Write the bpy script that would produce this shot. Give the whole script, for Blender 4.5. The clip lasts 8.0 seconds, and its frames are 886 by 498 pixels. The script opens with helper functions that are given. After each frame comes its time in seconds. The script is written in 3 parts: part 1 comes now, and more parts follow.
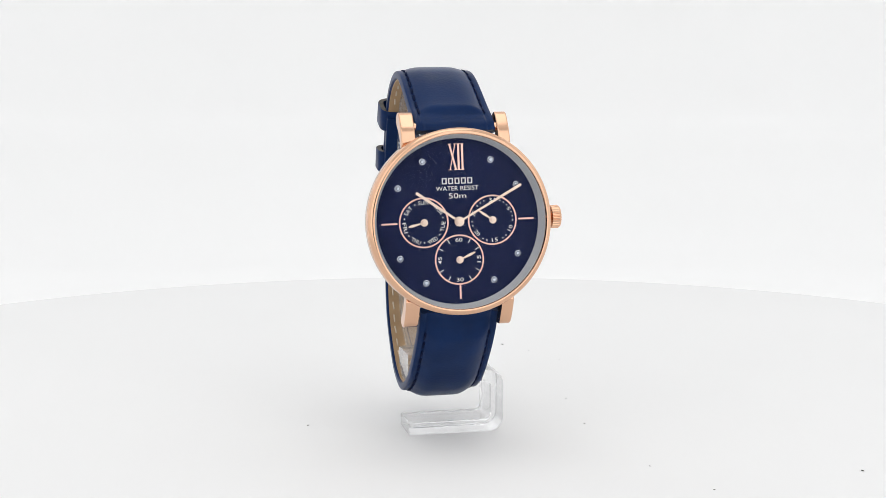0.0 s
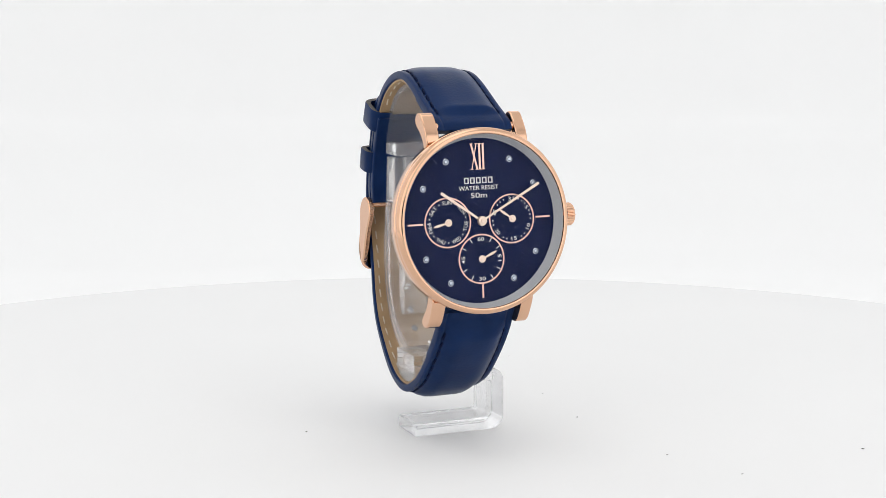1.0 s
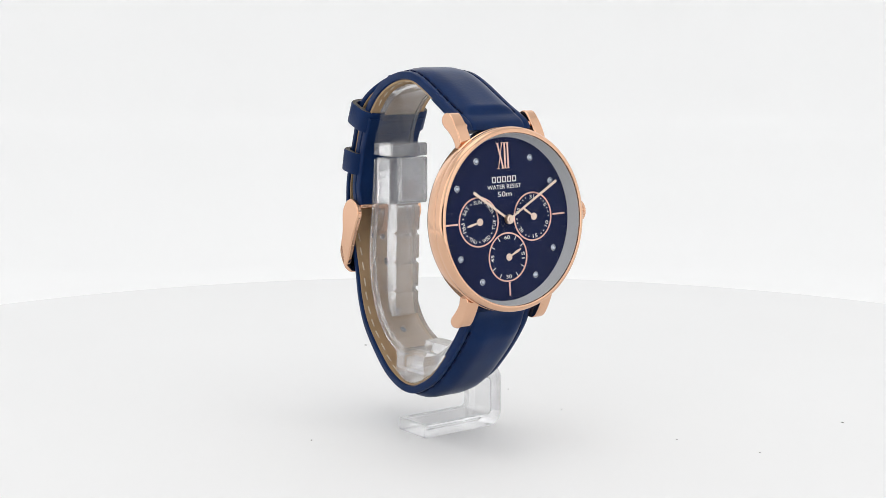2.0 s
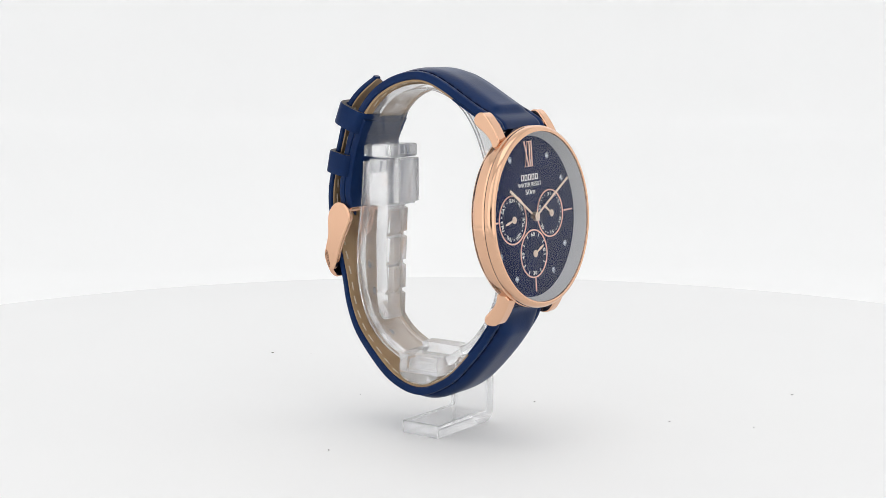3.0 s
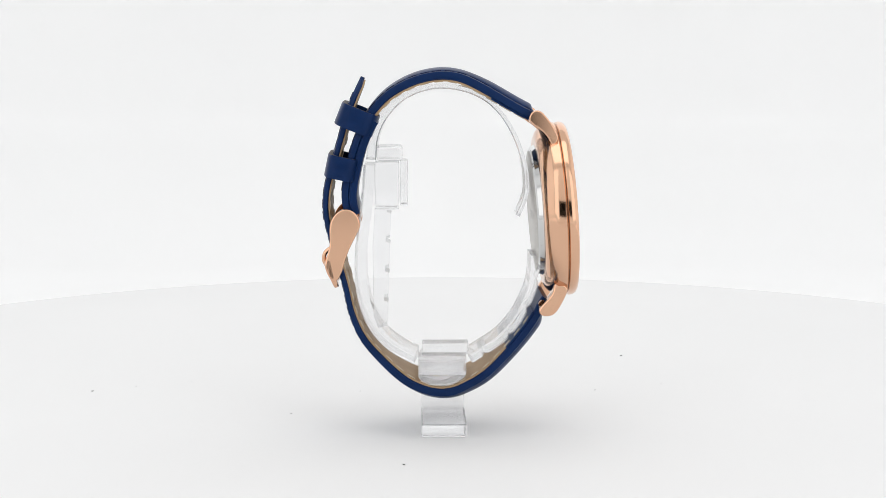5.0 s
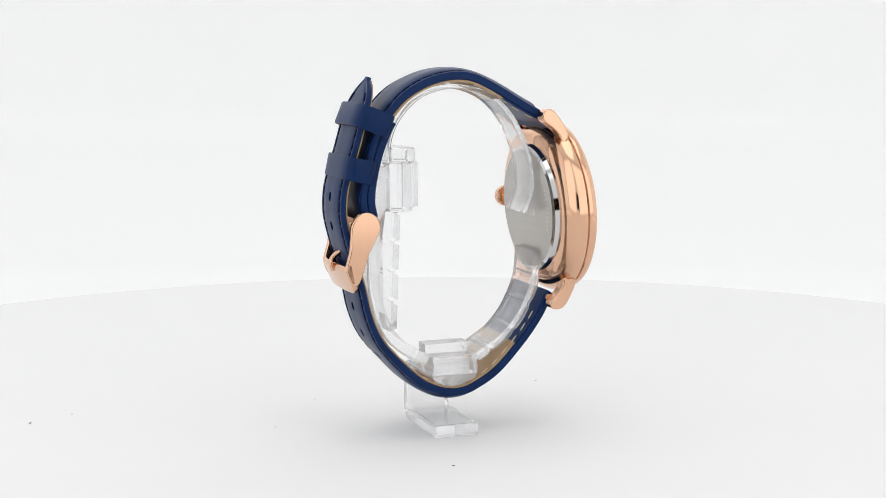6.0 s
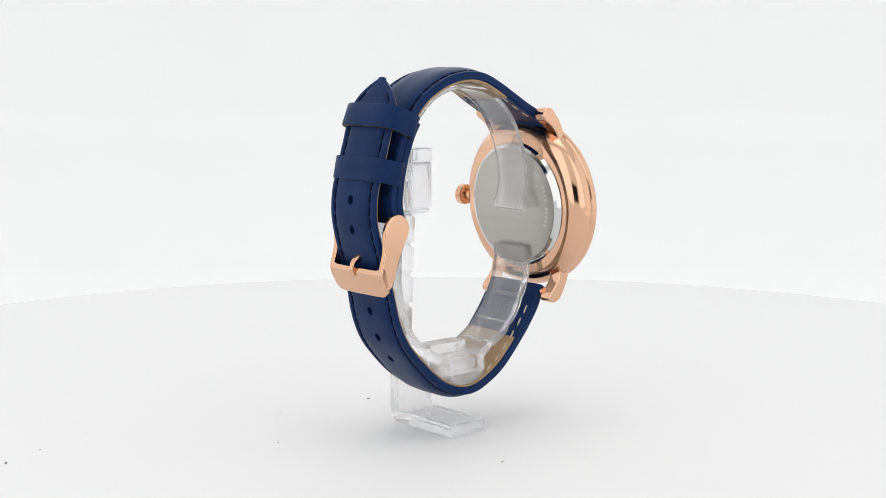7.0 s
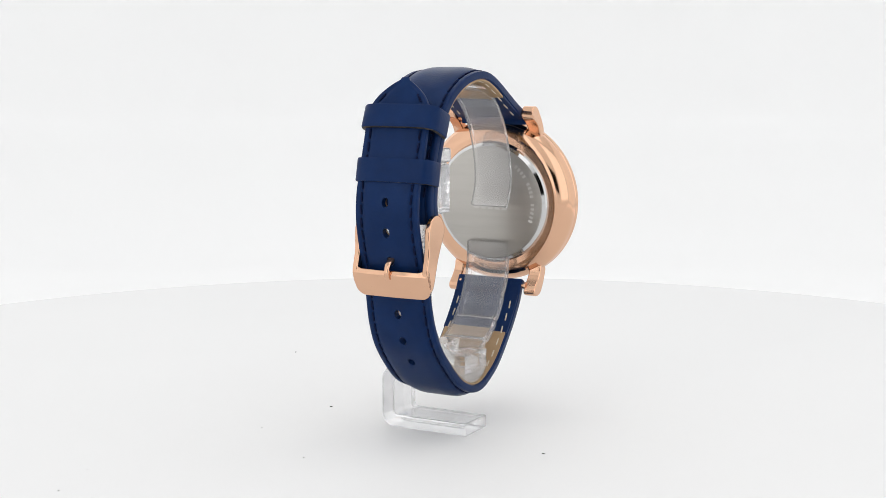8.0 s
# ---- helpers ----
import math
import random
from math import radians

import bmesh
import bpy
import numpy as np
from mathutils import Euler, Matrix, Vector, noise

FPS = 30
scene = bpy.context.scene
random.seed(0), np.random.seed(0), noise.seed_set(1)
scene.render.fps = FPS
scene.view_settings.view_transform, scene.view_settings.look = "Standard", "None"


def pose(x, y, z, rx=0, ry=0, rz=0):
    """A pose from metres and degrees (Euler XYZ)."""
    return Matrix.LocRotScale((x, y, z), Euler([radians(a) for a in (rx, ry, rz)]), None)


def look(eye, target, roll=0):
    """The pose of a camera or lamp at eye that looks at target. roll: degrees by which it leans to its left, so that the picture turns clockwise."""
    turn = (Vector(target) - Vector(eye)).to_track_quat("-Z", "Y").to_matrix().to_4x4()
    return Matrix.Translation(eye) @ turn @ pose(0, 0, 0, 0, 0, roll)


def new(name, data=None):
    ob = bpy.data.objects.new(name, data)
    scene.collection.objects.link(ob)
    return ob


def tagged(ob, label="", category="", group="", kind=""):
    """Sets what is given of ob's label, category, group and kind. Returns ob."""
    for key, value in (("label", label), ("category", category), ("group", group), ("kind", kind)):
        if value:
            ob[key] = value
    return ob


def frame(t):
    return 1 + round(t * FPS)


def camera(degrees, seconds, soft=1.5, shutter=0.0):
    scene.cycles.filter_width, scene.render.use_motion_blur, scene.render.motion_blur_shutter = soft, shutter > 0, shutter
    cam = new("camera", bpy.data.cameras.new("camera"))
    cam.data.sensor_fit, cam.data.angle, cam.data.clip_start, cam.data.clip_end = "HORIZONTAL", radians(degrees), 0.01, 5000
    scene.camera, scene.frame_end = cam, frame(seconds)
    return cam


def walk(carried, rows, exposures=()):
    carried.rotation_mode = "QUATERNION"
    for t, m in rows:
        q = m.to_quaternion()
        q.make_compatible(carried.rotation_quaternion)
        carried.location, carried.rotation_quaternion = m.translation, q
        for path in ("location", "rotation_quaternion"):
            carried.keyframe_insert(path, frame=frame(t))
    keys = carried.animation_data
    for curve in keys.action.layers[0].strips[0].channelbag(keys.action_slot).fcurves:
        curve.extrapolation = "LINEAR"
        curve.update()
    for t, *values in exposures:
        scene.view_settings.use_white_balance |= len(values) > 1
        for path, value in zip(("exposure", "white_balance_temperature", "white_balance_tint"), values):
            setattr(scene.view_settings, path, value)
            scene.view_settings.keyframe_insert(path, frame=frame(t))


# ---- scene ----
FOV, EYE_Y, EYE_Z, DOWN = 34.42, -0.3005, 0.0803, 7.84
cam = camera(FOV, 8.0, soft=0.75)
EYE = pose(0, EYE_Y, EYE_Z, 90 - DOWN, 0.07, -0.075)
walk(cam, [(0.0, EYE), (8.0, EYE)])

# ---- light: a white product tent with softboxes ----
scene.view_settings.exposure = 0.0
scene.cycles.max_bounces, scene.cycles.transmission_bounces, scene.cycles.transparent_max_bounces = 24, 24, 24
world = bpy.data.worlds.new("world")
scene.world = world
world.use_nodes = True
world.node_tree.nodes["Background"].inputs["Color"].default_value = (1, 1, 1, 1)
world.node_tree.nodes["Background"].inputs["Strength"].default_value = 0.02


def softbox(name, m, sx, sy, watts):
    lamp = bpy.data.lights.new(name, "AREA")
    lamp.shape, lamp.size, lamp.size_y, lamp.energy = "RECTANGLE", sx, sy, watts
    lamp.color = (1.0, 0.997, 0.99)
    ob = new(name, lamp)
    ob.matrix_basis = m
    return ob


softbox("ceiling_softbox", look((0, -0.06, 0.69), (0, -0.0599, 0)), 0.46, 0.42, 0.62)
softbox("left_softbox", look((-0.545, 0.09, 0.32), (0, 0.09, 0.32)), 0.86, 0.7, 0.36)
softbox("right_softbox", look((0.545, 0.09, 0.32), (0, 0.09, 0.32)), 0.86, 0.7, 0.36)
softbox("front_softbox", look((-0.31, -0.355, 0.3), (-0.31, 0, 0.3)), 0.42, 0.62, 0.52)
softbox("front_softbox", look((0.31, -0.355, 0.3), (0.31, 0, 0.3)), 0.42, 0.62, 0.52)


# ---- materials ----
def material(name, color, rough=0.5, metal=0.0, spec=0.5):
    m = bpy.data.materials.new(name)
    m.use_nodes = True
    b = m.node_tree.nodes["Principled BSDF"]
    b.inputs["Base Color"].default_value = (*color, 1)
    b.inputs["Roughness"].default_value = rough
    b.inputs["Metallic"].default_value = metal
    b.inputs["Specular IOR Level"].default_value = spec
    return m


def node(m, kind, **values):
    n = m.node_tree.nodes.new(kind)
    for key, value in values.items():
        n.inputs[key].default_value = value
    return n


def varied(m, scale, dark, light, detail=6.0, stretch=(1, 1, 1), bump=0.0, bump_scale=None, rough=None, distance=0.0001):
    """Colour between dark and light by a noise of that scale, with a finer relief."""
    t, b = m.node_tree, m.node_tree.nodes["Principled BSDF"]
    co = t.nodes.new("ShaderNodeTexCoord")
    mp = t.nodes.new("ShaderNodeMapping")
    mp.inputs["Scale"].default_value = stretch
    t.links.new(co.outputs["Object"], mp.inputs["Vector"])
    n = node(m, "ShaderNodeTexNoise", Scale=scale, Detail=detail)
    t.links.new(mp.outputs["Vector"], n.inputs["Vector"])
    r = t.nodes.new("ShaderNodeValToRGB")
    r.color_ramp.elements[0].position, r.color_ramp.elements[1].position = 0.3, 0.7
    r.color_ramp.elements[0].color, r.color_ramp.elements[1].color = (*dark, 1), (*light, 1)
    t.links.new(n.outputs["Fac"], r.inputs["Fac"])
    t.links.new(r.outputs["Color"], b.inputs["Base Color"])
    if rough:
        q = t.nodes.new("ShaderNodeMapRange")
        q.inputs["To Min"].default_value, q.inputs["To Max"].default_value = rough
        t.links.new(n.outputs["Fac"], q.inputs["Value"])
        t.links.new(q.outputs["Result"], b.inputs["Roughness"])
    if bump:
        f = node(m, "ShaderNodeTexNoise", Scale=bump_scale or scale * 6, Detail=4.0)
        t.links.new(mp.outputs["Vector"], f.inputs["Vector"])
        p = node(m, "ShaderNodeBump", Strength=bump, Distance=distance)
        t.links.new(f.outputs["Fac"], p.inputs["Height"])
        t.links.new(p.outputs["Normal"], b.inputs["Normal"])
    return m


def leather(name, dark, light, rough, grain):
    """Pebbled leather: small cells with fine creases over a broad shift of colour."""
    m = varied(material(name, dark, rough, 0, 0.06), 160, dark, light, rough=(rough - 0.06, rough + 0.08))
    t, b = m.node_tree, m.node_tree.nodes["Principled BSDF"]
    b.inputs["Coat Weight"].default_value, b.inputs["Coat Roughness"].default_value, b.inputs["Coat IOR"].default_value = 0.3, 0.3, 1.25
    co = t.nodes.new("ShaderNodeTexCoord")
    v = node(m, "ShaderNodeTexVoronoi", Scale=1900.0)
    w = node(m, "ShaderNodeTexNoise", Scale=700.0, Detail=5.0)
    a = t.nodes.new("ShaderNodeMath")
    a.operation = "ADD"
    t.links.new(co.outputs["Object"], v.inputs["Vector"])
    t.links.new(co.outputs["Object"], w.inputs["Vector"])
    t.links.new(v.outputs["Distance"], a.inputs[0])
    t.links.new(w.outputs["Fac"], a.inputs[1])
    p = node(m, "ShaderNodeBump", Strength=grain, Distance=0.0001)
    t.links.new(a.outputs["Value"], p.inputs["Height"])
    t.links.new(p.outputs["Normal"], b.inputs["Normal"])
    return m


def clear(name, ior, bend, milk, tint):
    """Clear moulded acrylic: partly bent by its faces, partly straight through, with a white sheen and a little haze."""
    m = bpy.data.materials.new(name)
    m.use_nodes = True
    t = m.node_tree
    t.nodes.remove(t.nodes["Principled BSDF"])
    glass = node(m, "ShaderNodeBsdfGlass", Color=(*tint, 1), Roughness=0.0, IOR=ior)
    thin, gloss = node(m, "ShaderNodeBsdfTransparent", Color=(*tint, 1)), node(m, "ShaderNodeBsdfGlossy", Roughness=0.03)
    facing, power = node(m, "ShaderNodeLayerWeight", Blend=0.5), t.nodes.new("ShaderNodeMath")
    fresnel = t.nodes.new("ShaderNodeMath")
    power.operation, power.inputs[1].default_value = "POWER", 4.0
    fresnel.operation, fresnel.inputs[1].default_value, fresnel.inputs[2].default_value = "MULTIPLY_ADD", 0.9, 0.06
    t.links.new(facing.outputs["Facing"], power.inputs[0])
    t.links.new(power.outputs["Value"], fresnel.inputs[0])
    sheet, body = t.nodes.new("ShaderNodeMixShader"), node(m, "ShaderNodeMixShader", Fac=bend)
    haze, mix = node(m, "ShaderNodeBsdfDiffuse", Color=(0.9, 0.9, 0.9, 1)), node(m, "ShaderNodeMixShader", Fac=milk)
    t.links.new(fresnel.outputs["Value"], sheet.inputs[0])
    t.links.new(thin.outputs["BSDF"], sheet.inputs[1])
    t.links.new(gloss.outputs["BSDF"], sheet.inputs[2])
    t.links.new(sheet.outputs["Shader"], body.inputs[1])
    t.links.new(glass.outputs["BSDF"], body.inputs[2])
    t.links.new(body.outputs["Shader"], mix.inputs[1])
    t.links.new(haze.outputs["BSDF"], mix.inputs[2])
    t.links.new(mix.outputs["Shader"], t.nodes["Material Output"].inputs["Surface"])
    return m


NAVY = leather("navy_leather", (0.0036, 0.0180, 0.073), (0.0054, 0.0245, 0.094), 0.37, 0.22)
CUT_EDGE = varied(material("dark_cut_edge", (0.03, 0.025, 0.02), 0.6), 900, (0.015, 0.014, 0.016), (0.07, 0.055, 0.04))
THREAD = varied(material("navy_thread", (0.003, 0.005, 0.02), 0.8, 0, 0.1), 2500, (0.003, 0.006, 0.026), (0.006, 0.012, 0.05))
PALE_THREAD = varied(material("pale_thread", (0.7, 0.62, 0.5), 0.7), 2500, (0.48, 0.40, 0.30), (0.66, 0.58, 0.47))
LINING = leather("tan_lining", (0.36, 0.24, 0.135), (0.45, 0.31, 0.185), 0.6, 0.15)
GOLD = varied(material("rose_gold_polished", (0.9, 0.56, 0.4), 0.1, 1), 90, (0.705, 0.43, 0.288), (0.745, 0.457, 0.307), rough=(0.08, 0.15))
PINK = material("pink_gold_print", (0.86, 0.55, 0.47), 0.3, 1)
STEEL = varied(material("brushed_steel", (0.55, 0.55, 0.55), 0.34, 1), 900, (0.43, 0.412, 0.385), (0.46, 0.442, 0.415), stretch=(0.08, 1, 1), rough=(0.3, 0.36))
CHROME = material("polished_steel", (0.62, 0.62, 0.62), 0.08, 1)
MARK = material("etched_steel", (0.53, 0.515, 0.495), 0.42, 1)
RING = material("grey_chapter_ring", (0.62, 0.63, 0.65), 0.3, 0.0)
DIAL = varied(material("navy_dial", (0.012, 0.016, 0.06), 0.5, 0.0, 0.04), 120, (0.0088, 0.0138, 0.051), (0.0106, 0.0166, 0.060))
WHITE = material("white_print", (0.8, 0.8, 0.8), 0.5)
STONE = material("clear_stone", (0.50, 0.55, 0.63), 0.06, 0.7)
SETTING = material("grey_stone_setting", (0.38, 0.41, 0.47), 0.25, 1)
PALE_GOLD = varied(material("pale_rose_gold", (0.75, 0.6, 0.5), 0.3, 1), 400, (0.72, 0.57, 0.475), (0.78, 0.63, 0.53))
ACRYLIC = clear("clear_acrylic", 1.42, 0.8, 0.08, (0.995, 0.996, 1.0))


def pane(name, base):
    """A thin clear pane: straight through, with the gloss of its two faces."""
    m = bpy.data.materials.new(name)
    m.use_nodes = True
    t = m.node_tree
    t.nodes.remove(t.nodes["Principled BSDF"])
    a, g, x = t.nodes.new("ShaderNodeBsdfTransparent"), node(m, "ShaderNodeBsdfGlossy", Roughness=0.0), t.nodes.new("ShaderNodeMixShader")
    w = node(m, "ShaderNodeLayerWeight", Blend=0.5)
    p, q = t.nodes.new("ShaderNodeMath"), t.nodes.new("ShaderNodeMath")
    p.operation, p.inputs[1].default_value = "POWER", 4.5
    q.operation, q.inputs[1].default_value, q.inputs[2].default_value = "MULTIPLY_ADD", 0.9, base
    t.links.new(w.outputs["Facing"], p.inputs[0])
    t.links.new(p.outputs["Value"], q.inputs[0])
    t.links.new(q.outputs["Value"], x.inputs[0])
    t.links.new(a.outputs["BSDF"], x.inputs[1])
    t.links.new(g.outputs["BSDF"], x.inputs[2])
    t.links.new(x.outputs["Shader"], t.nodes["Material Output"].inputs["Surface"])
    return m


CRYSTAL = pane("mineral_crystal", 0.003)
TABLE = varied(material("white_turntable_lacquer", (0.8, 0.8, 0.8), 0.6, 0, 0.1), 8, (0.855, 0.856, 0.858), (0.875, 0.875, 0.876), rough=(0.55, 0.7))
FABRIC = varied(material("white_tent_fabric", (0.86, 0.86, 0.86), 0.8), 5, (0.855, 0.855, 0.855), (0.875, 0.875, 0.875), bump=0.05, bump_scale=900)
# sweep fabric with emission added to brighten it; no lamp stands behind
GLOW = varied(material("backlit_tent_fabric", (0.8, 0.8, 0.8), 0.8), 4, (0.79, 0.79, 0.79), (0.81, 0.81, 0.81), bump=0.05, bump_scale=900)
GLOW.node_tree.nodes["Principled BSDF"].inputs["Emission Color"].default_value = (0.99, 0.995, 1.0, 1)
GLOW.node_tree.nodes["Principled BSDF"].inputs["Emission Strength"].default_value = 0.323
DUST = material("dark_dust", (0.05, 0.045, 0.04), 0.9)
BLACK = varied(material("black_cloth", (0.01, 0.01, 0.01), 0.9), 60, (0.008, 0.008, 0.008), (0.014, 0.014, 0.014))

# ---- mesh helpers; thing meshes are drawn in millimetres ----
MM = 0.001


def part(name, bm, mat, parent=None, label="", smooth=35, scale=MM, bevel=0.0, second=None):
    bmesh.ops.recalc_face_normals(bm, faces=bm.faces)
    me = bpy.data.meshes.new(name)
    for v in bm.verts:
        v.co *= scale
    bm.to_mesh(me)
    bm.free()
    me.materials.append(mat)
    if second:
        me.materials.append(second)
    if smooth:
        for p in me.polygons:
            p.use_smooth = True
        me.set_sharp_from_angle(angle=radians(smooth))
    ob = new(name, me)
    if parent:
        ob.parent = parent
    if bevel:
        b = ob.modifiers.new("bevel", "BEVEL")
        b.width, b.segments, b.limit_method, b.angle_limit = bevel * scale, 3, "ANGLE", radians(40)
        b.harden_normals = False
    return tagged(ob, label)


def lathe(profile, n=128, m=Matrix(), closed=True, start=None):
    """Turn (radius, height) points about the axis a of the face frame m."""
    bm = bmesh.new() if start is None else start
    rings = []
    for r, h in profile:
        if r < 1e-6:
            rings.append([bm.verts.new(m @ Vector((0, 0, h)))])
        else:
            rings.append([bm.verts.new(m @ Vector((r * math.cos(2 * math.pi * i / n), r * math.sin(2 * math.pi * i / n), h))) for i in range(n)])
    pairs = list(zip(rings, rings[1:])) + ([(rings[-1], rings[0])] if closed else [])
    for a, b in pairs:
        for i in range(n):
            j = (i + 1) % n
            if len(a) == 1 and len(b) == 1:
                continue
            if len(a) == 1:
                bm.faces.new((a[0], b[i], b[j]))
            elif len(b) == 1:
                bm.faces.new((a[i], a[j], b[0]))
            else:
                bm.faces.new((a[i], a[j], b[j], b[i]))
    return bm


def extrude(outline, lo, hi, m=Matrix(), start=None):
    """A prism of the outline (two coordinates) between lo and hi along the third."""
    bm = bmesh.new() if start is None else start
    a = [bm.verts.new(m @ Vector((x, y, lo))) for x, y in outline]
    b = [bm.verts.new(m @ Vector((x, y, hi))) for x, y in outline]
    bm.faces.new(a[::-1])
    bm.faces.new(b)
    for i in range(len(a)):
        j = (i + 1) % len(a)
        bm.faces.new((a[i], a[j], b[j], b[i]))
    return bm


def box(x0, x1, y0, y1, z0, z1, m=Matrix(), start=None):
    return extrude([(x0, y0), (x1, y0), (x1, y1), (x0, y1)], z0, z1, m, start)


def rounded(outline, times=2):
    """Cut the corners of a closed outline."""
    for _ in range(times):
        outline = [(a[0] * (1 - k) + b[0] * k, a[1] * (1 - k) + b[1] * k) for a, b in zip(outline, outline[1:] + outline[:1]) for k in (0.25, 0.75)]
    return outline


def smooth_path(points, step):
    """Even steps along a smooth curve through the points; with tangents."""
    p = [Vector(q) for q in points]
    p = [2 * p[0] - p[1]] + p + [2 * p[-1] - p[-2]]
    fine = []
    for i in range(1, len(p) - 2):
        for k in range(40):
            t = k / 40
            fine.append(0.5 * (2 * p[i] + (p[i + 1] - p[i - 1]) * t + (2 * p[i - 1] - 5 * p[i] + 4 * p[i + 1] - p[i + 2]) * t * t
                               + (3 * p[i] - p[i - 1] - 3 * p[i + 1] + p[i + 2]) * t ** 3))
    fine.append(p[-2])
    for _ in range(30):
        fine = [fine[0]] + [(fine[i - 1] + 2 * fine[i] + fine[i + 1]) / 4 for i in range(1, len(fine) - 1)] + [fine[-1]]
    dist = [0.0]
    for a, b in zip(fine, fine[1:]):
        dist.append(dist[-1] + (b - a).length)
    n = max(2, round(dist[-1] / step))
    at = [dist[-1] * i / n for i in range(n + 1)]
    pts = [Vector([np.interp(s, dist, [q[c] for q in fine]) for c in range(len(fine[0]))]) for s in at]
    tan = [(pts[min(i + 1, n)] - pts[max(i - 1, 0)]).normalized() for i in range(n + 1)]
    return at, pts, tan


class Ribbon:
    """A band that runs along a path in the plane y, z; x lies across it and n outwards."""

    def __init__(self, points, step=0.5, side=1):
        self.s, self.p, self.t = smooth_path(points, step)
        self.side, self.length = side, self.s[-1]

    def frame_at(self, s):
        p = [np.interp(s, self.s, [q[c] for q in self.p]) for c in (0, 1)]
        t = Vector([np.interp(s, self.s, [q[c] for q in self.t]) for c in (0, 1)]).normalized()
        return Vector(p), t, Vector((t[1], -t[0])) * self.side

    def at(self, s, x, n):
        p, t, k = self.frame_at(s)
        q = p + k * n
        return Vector((x, q[0], q[1]))

    def basis(self, s, x, n):
        """The pose of a small piece: its x along the path, its z outwards (metres)."""
        p, t, k = self.frame_at(s)
        q = p + k * n
        tx, kz = Vector((0, t[0], t[1])), Vector((0, k[0], k[1]))
        ty = kz.cross(tx)
        m = Matrix((tx, ty, kz)).transposed().to_4x4()
        m.translation = Vector((x, q[0], q[1])) * MM
        return m

    def band(self, s0, s1, section, step=0.5):
        """Sweep section(s), a closed list of (x, n), from s0 to s1."""
        bm = bmesh.new()
        k = max(2, round((s1 - s0) / step))
        rows = [[bm.verts.new(self.at(s0 + (s1 - s0) * i / k, x, n)) for x, n in section(s0 + (s1 - s0) * i / k)] for i in range(k + 1)]
        for a, b in zip(rows, rows[1:]):
            for i in range(len(a)):
                j = (i + 1) % len(a)
                bm.faces.new((a[i], a[j], b[j], b[i]))
        bm.faces.new(rows[0][::-1])
        bm.faces.new(rows[-1])
        return bm


def bar_section(w, n0, n1, r=0.3):
    """A rounded rectangle w wide between n0 and n1."""
    out = []
    for cx, cn, a0 in ((w / 2 - r, n1 - r, 0), (-w / 2 + r, n1 - r, 90), (-w / 2 + r, n0 + r, 180), (w / 2 - r, n0 + r, 270)):
        for k in range(4):
            a = radians(a0 + 30 * k)
            out.append((cx + r * math.cos(a), cn + r * math.sin(a)))
    return out


def text_mesh(body, width, height, depth=0.03):
    """A bmesh of the built-in font, centred, as wide and high as given."""
    cu = bpy.data.curves.new("writing", "FONT")
    cu.body, cu.size, cu.extrude, cu.offset, cu.resolution_u = body, 1.0, 0.02, 0.002, 3
    ob = new("writing", cu)
    bpy.context.view_layer.update()
    me = bpy.data.meshes.new_from_object(ob.evaluated_get(bpy.context.evaluated_depsgraph_get()))
    bm = bmesh.new()
    bm.from_mesh(me)
    bpy.data.objects.remove(ob)
    bpy.data.curves.remove(cu)
    bpy.data.meshes.remove(me)
    lo = [min(v.co[c] for v in bm.verts) for c in range(3)]
    hi = [max(v.co[c] for v in bm.verts) for c in range(3)]
    for v in bm.verts:
        v.co = Vector(((v.co.x - (lo[0] + hi[0]) / 2) * width / (hi[0] - lo[0]), (v.co.y - (lo[1] + hi[1]) / 2) * height / (hi[1] - lo[1]),
                       (v.co.z - lo[2]) * depth / (hi[2] - lo[2])))
    return bm


def moved(bm, m):
    bmesh.ops.transform(bm, matrix=m, verts=bm.verts)
    return bm


